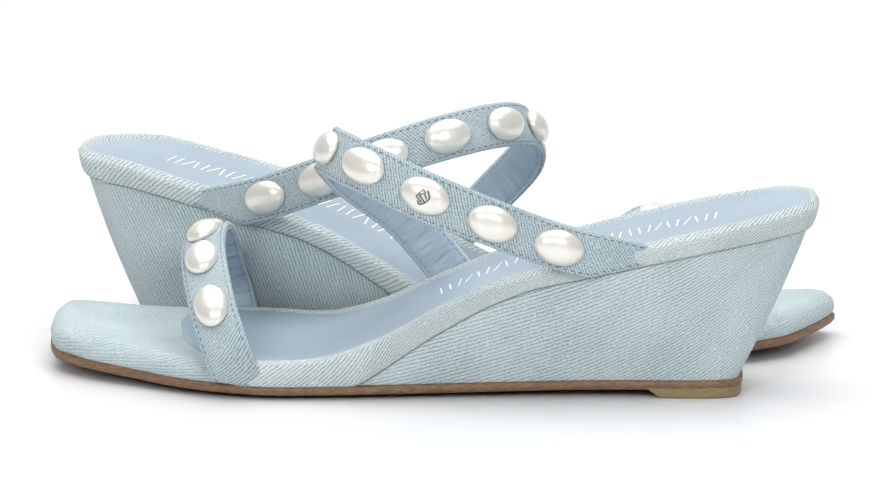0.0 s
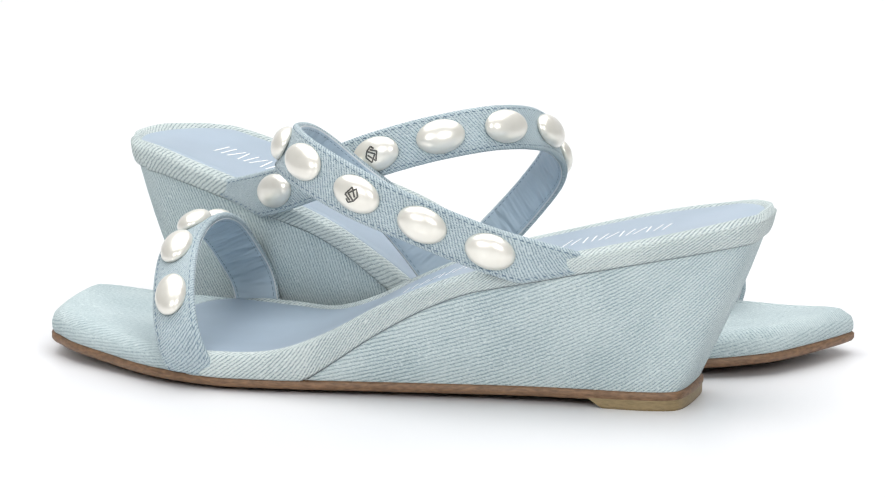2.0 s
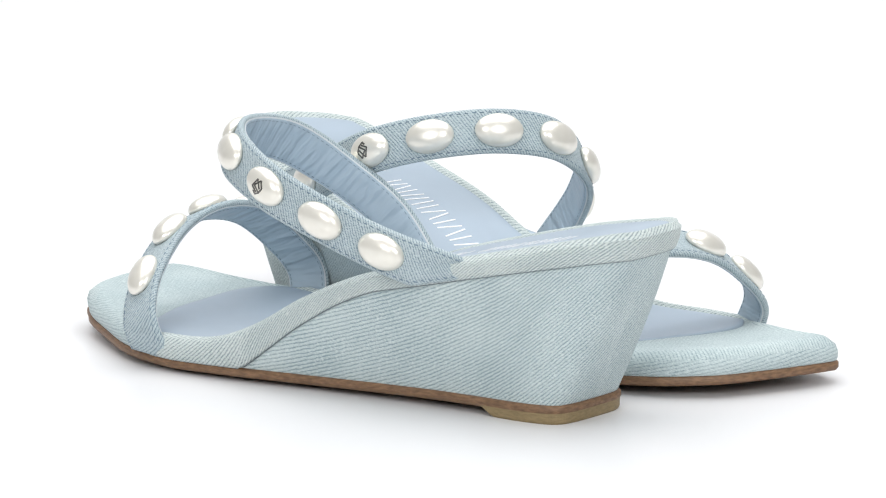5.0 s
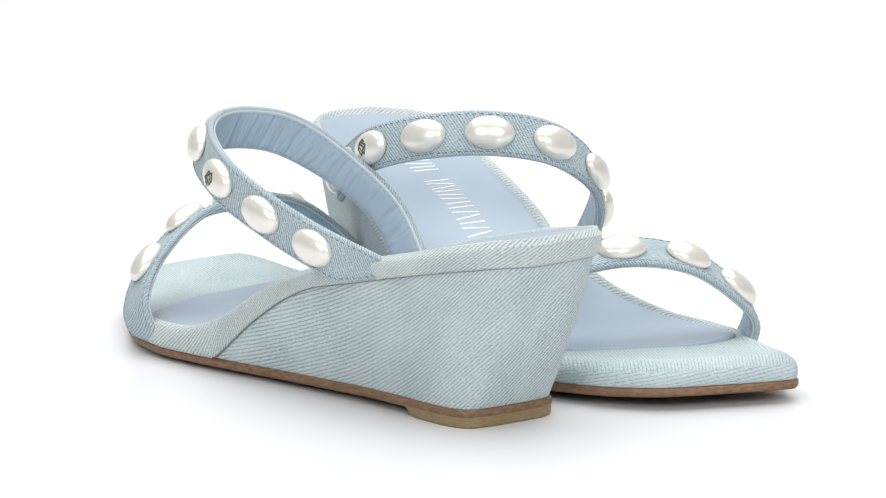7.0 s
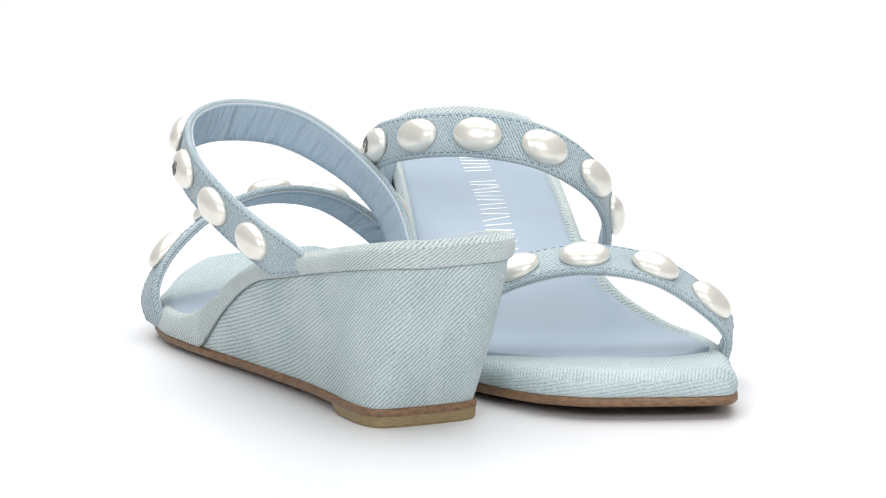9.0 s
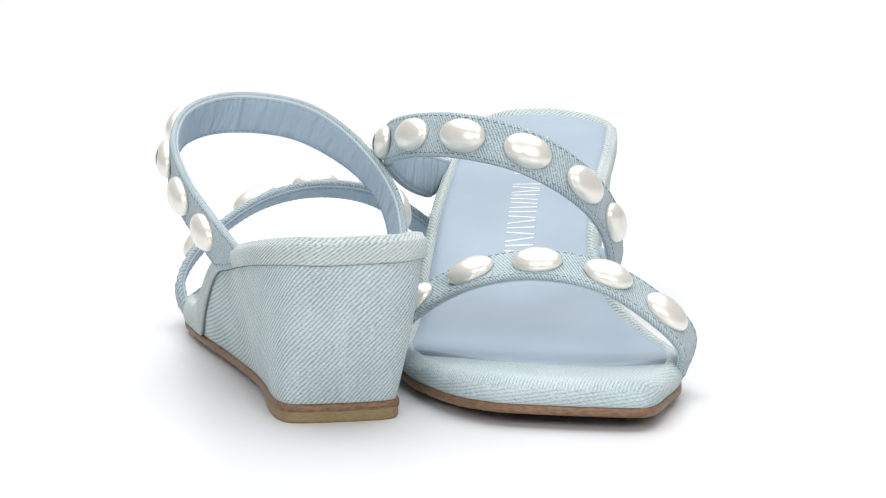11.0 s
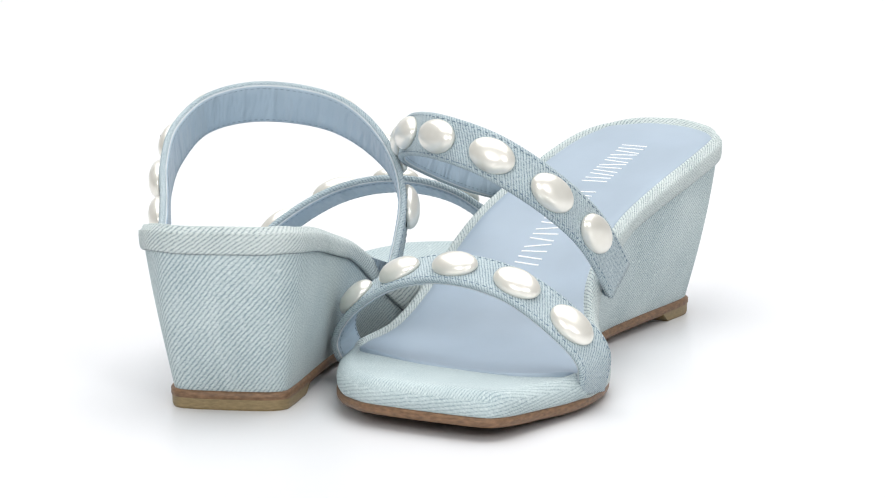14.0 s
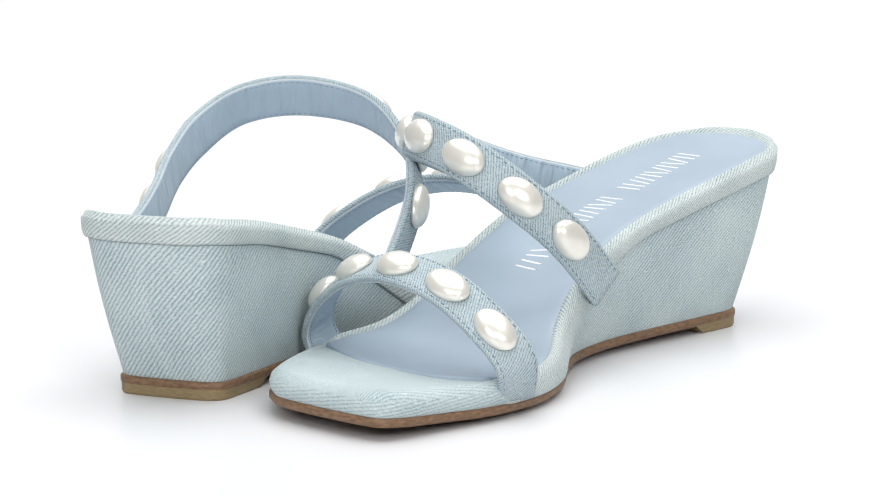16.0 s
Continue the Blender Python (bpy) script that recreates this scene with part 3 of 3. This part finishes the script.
PEARL = pearl_mesh()


def set_pearl(root, fr, row, side):
    pos, tan, wid, nor = fr
    place = on_strap(row)[0]
    i = int(np.argmin(np.linalg.norm(pos - place, axis=1)))
    flip = Vector((1, side, 1))
    t, q = Vector(tan[i]) * flip, Vector(nor[i]) * flip
    w = q.cross(t)
    c = Vector(place + (pos[i] - place) @ nor[i] * nor[i] + nor[i] * 0.0008) * flip
    ob = new("pearl", PEARL)
    ob.parent = root
    ob.matrix_local = Matrix.Translation(c) @ Matrix((t, w, q)).transposed().to_4x4()
    return ob


def bars(strokes, thick, height, lift):
    """Flat raised strokes: (x0, y0, x1, y1) each."""
    bm = bmesh.new()
    for x0, y0, x1, y1 in strokes:
        d = Vector((x1 - x0, y1 - y0))
        n = Vector((-d.y, d.x)).normalized() * thick / 2
        base = [(x0 + n.x, y0 + n.y), (x1 + n.x, y1 + n.y), (x1 - n.x, y1 - n.y), (x0 - n.x, y0 - n.y)]
        lo = [bm.verts.new((x, y, lift(x, y) - height)) for x, y in base]
        hi = [bm.verts.new((x, y, lift(x, y) + height)) for x, y in base]
        bm.faces.new(hi)
        for i in range(4):
            bm.faces.new((lo[i], lo[(i + 1) % 4], hi[(i + 1) % 4], hi[i]))
    return bm


def build_emblem(pearl, side):
    """A small dark metal zigzag mark on one pearl."""
    k = 0.0014
    strokes = [(-0.9, 1.0, 0.2, 1.9), (0.2, 1.9, 0.9, 1.2), (-0.9, 1.0, 0.9, -0.1), (-0.1, 1.2, 1.5, 0.4), (-1.5, -0.3, -0.5, -1.8), (-0.5, -1.8, 0.9, -0.1), (-0.9, 0.1, 0.6, -1.7), (0.6, -1.7, 1.5, 0.4), (-1.5, -0.3, -0.9, 1.0)]
    strokes = [tuple(v * k for v in s) for s in strokes]
    bm = bars(strokes, 0.0005, 0.00025, lambda x, y: 0.0003 + 0.0039 * math.sqrt(max(0, 1 - (x / 0.0081) ** 2 - (y / 0.0056) ** 2)))
    return part("emblem", bm, M_EMBLEM, pearl, "gunmetal emblem", smooth=False)


def build_print(footbed, side):
    """The white maker's print on the footbed, as plain thin bars in two words."""
    a, b = np.array((0.0880, -0.0062)), np.array((0.0005, 0.0016))
    d = (b - a) / np.linalg.norm(b - a)
    n = np.array((-d[1], d[0]))
    step = np.linalg.norm(b - a) / 14.6
    leans = ((0, 0), (1.2, -1.2), (0, 1.2), (-1.2, 0), (1.2, 1.2))
    strokes = []
    for k in range(15):
        if k == 6:
            continue
        for off, lean in zip((-1.2, 1.2), leans[k % 5]):
            lo = a + d * (k * step + (off + lean * 0.5) * 0.0012) - n * 0.0046
            hi = a + d * (k * step + (off - lean * 0.5) * 0.0012) + n * 0.0046
            strokes.append((lo[0], side * lo[1], hi[0], side * hi[1]))
    bm = bars(strokes, 0.0005, 0.00010, lambda x, y: bed_z(x, side * y) + 0.00005)
    return part("print", bm, M_PRINT, footbed, "white printed bars", smooth=False)


def bed_z(x, y):
    lo, hi = bed_sides(x)
    v = (y - (lo + hi) / 2) / ((hi - lo) / 2)
    return rim_z(x) * (1 - v) / 2 + rim_z(x, False) * (1 + v) / 2 + 0.0004 - 0.0009 * (1 - v * v)


def build_elastic(root, side):
    """The gathered elastic that ties the strap's inner end to the edge of the wedge."""
    g = []
    for i in range(25):
        t = i / 24
        c = np.array((0.0035 + 0.004 * t, 0.0325 - 0.0065 * t, 0.0262 + 0.003 * t))
        r = 0.0003 * (1 - abs(math.sin(i * 1.57)) * 0.8)
        g.append([c + np.array((-0.0028, 0, -0.0042)) + (0, 0.0006 + r, 0), c + np.array((0.0028, 0, 0.0042)) + (0, 0.0006 + r, 0), c + np.array((0.0028, 0, 0.0042)) - (0, 0.0006, 0), c + np.array((-0.0028, 0, -0.0042)) - (0, 0.0006, 0)])
    return part("elastic", sheet(g, side, closed_v=True, cap=True), M_LINING, root, "gathered blue elastic tab")


def build_pin(footbed, side):
    """A tiny dark nail head in the heel of the footbed."""
    bm = bmesh.new()
    bmesh.ops.create_cone(bm, cap_ends=True, segments=10, radius1=0.0004, radius2=0.0003, depth=0.0004, matrix=Matrix.Translation((0.1068, side * -0.0165, bed_z(0.1068, -0.0165) + 0.0001)))
    return part("pin", bm, M_EMBLEM, footbed, "dark pin")


def build_sandal(side, label, instep, toe, slants):
    set_outline(side)
    root = tagged(new("wedge_sandal"), label, "sandal", "pair of sandals")
    build_outsole(root, side)
    build_lift(root, side)
    build_wedge(root, side, slants)
    build_binding(root, side)
    build_seam(root, side)
    build_toe_cover(root, side)
    bed = build_footbed(root, side)
    build_print(bed, side)
    if side < 0:
        build_pin(bed, side)
    build_elastic(root, side)
    _, fr = build_strap(root, side, "instep_strap", instep, 0.0073, "slanting blue denim instep strap", tucked=True, crown=0.0010 if side > 0 else 0.0)
    for k, row in enumerate(instep[2:-1]):
        pearl = set_pearl(root, fr, row, side)
        if k == 2:
            build_emblem(pearl, side)
    _, fr = build_strap(root, side, "toe_strap", toe, 0.0076, "blue denim toe strap", skew0=0.5, skew1=-0.3)
    for row in toe[2:-2]:
        set_pearl(root, fr, row, side)
    return root


def build_table():
    """White table top that runs back and curves up into the backdrop."""
    prof = [(-2.5, 0.0), (-1.0, 0.0), (0.5, 0.0), (1.6, 0.0)]
    prof += [(1.6 + 0.8 * math.sin(a), 0.8 - 0.8 * math.cos(a)) for a in np.linspace(0.1, math.pi / 2, 14)] + [(2.4, 2.2)]
    g = [[(x, y, z) for y, z in prof] for x in np.linspace(-3, 3, 7)]
    bm = sheet(g, 1)
    bmesh.ops.recalc_face_normals(bm, faces=bm.faces)
    ob = part("ground", bm, M_FLOOR, None)
    return tagged(ob, "seamless glossy white table top and backdrop", "table top", kind="structure")


build_table()
left = build_sandal(1, "pale-blue denim wedge sandal with pearl-studded straps on a white table", INSTEP_LEFT, TOE_LEFT, ((0, 52), (0.03, 50), (0.08, 32), (0.15, 19), (0.25, 12), (0.4, 10), (0.6, 28), (0.85, 38), (0.96, 50), (1, 52)))
right = build_sandal(-1, "pale-blue denim wedge sandal with pearl-studded straps on a white table", INSTEP_RIGHT, TOE_RIGHT, ((0, 68), (0.05, 95), (0.15, 95), (0.3, 84), (0.6, 55), (0.8, 38), (0.95, 46), (1, 68)))


# ---- the turning of the pair ----
def turn(t):
    """Angle of the turntable in radians."""
    k = t / 16
    return -((0.122723) * t + (-0.003249) * t * k + (0.002741) * t * k * k)


def motions():
    times = [0.5 * k for k in range(33)]
    here = pose(-0.00141, -0.04662, 0, 0, 0, -1.530)
    there = pose(-0.00414, 0.02626, 0, 0, 0, 156.996)
    walk(left, [(t, Matrix.Rotation(turn(t), 4, "Z") @ here) for t in times])
    walk(right, [(t, Matrix.Rotation(turn(t), 4, "Z") @ there) for t in times])


motions()
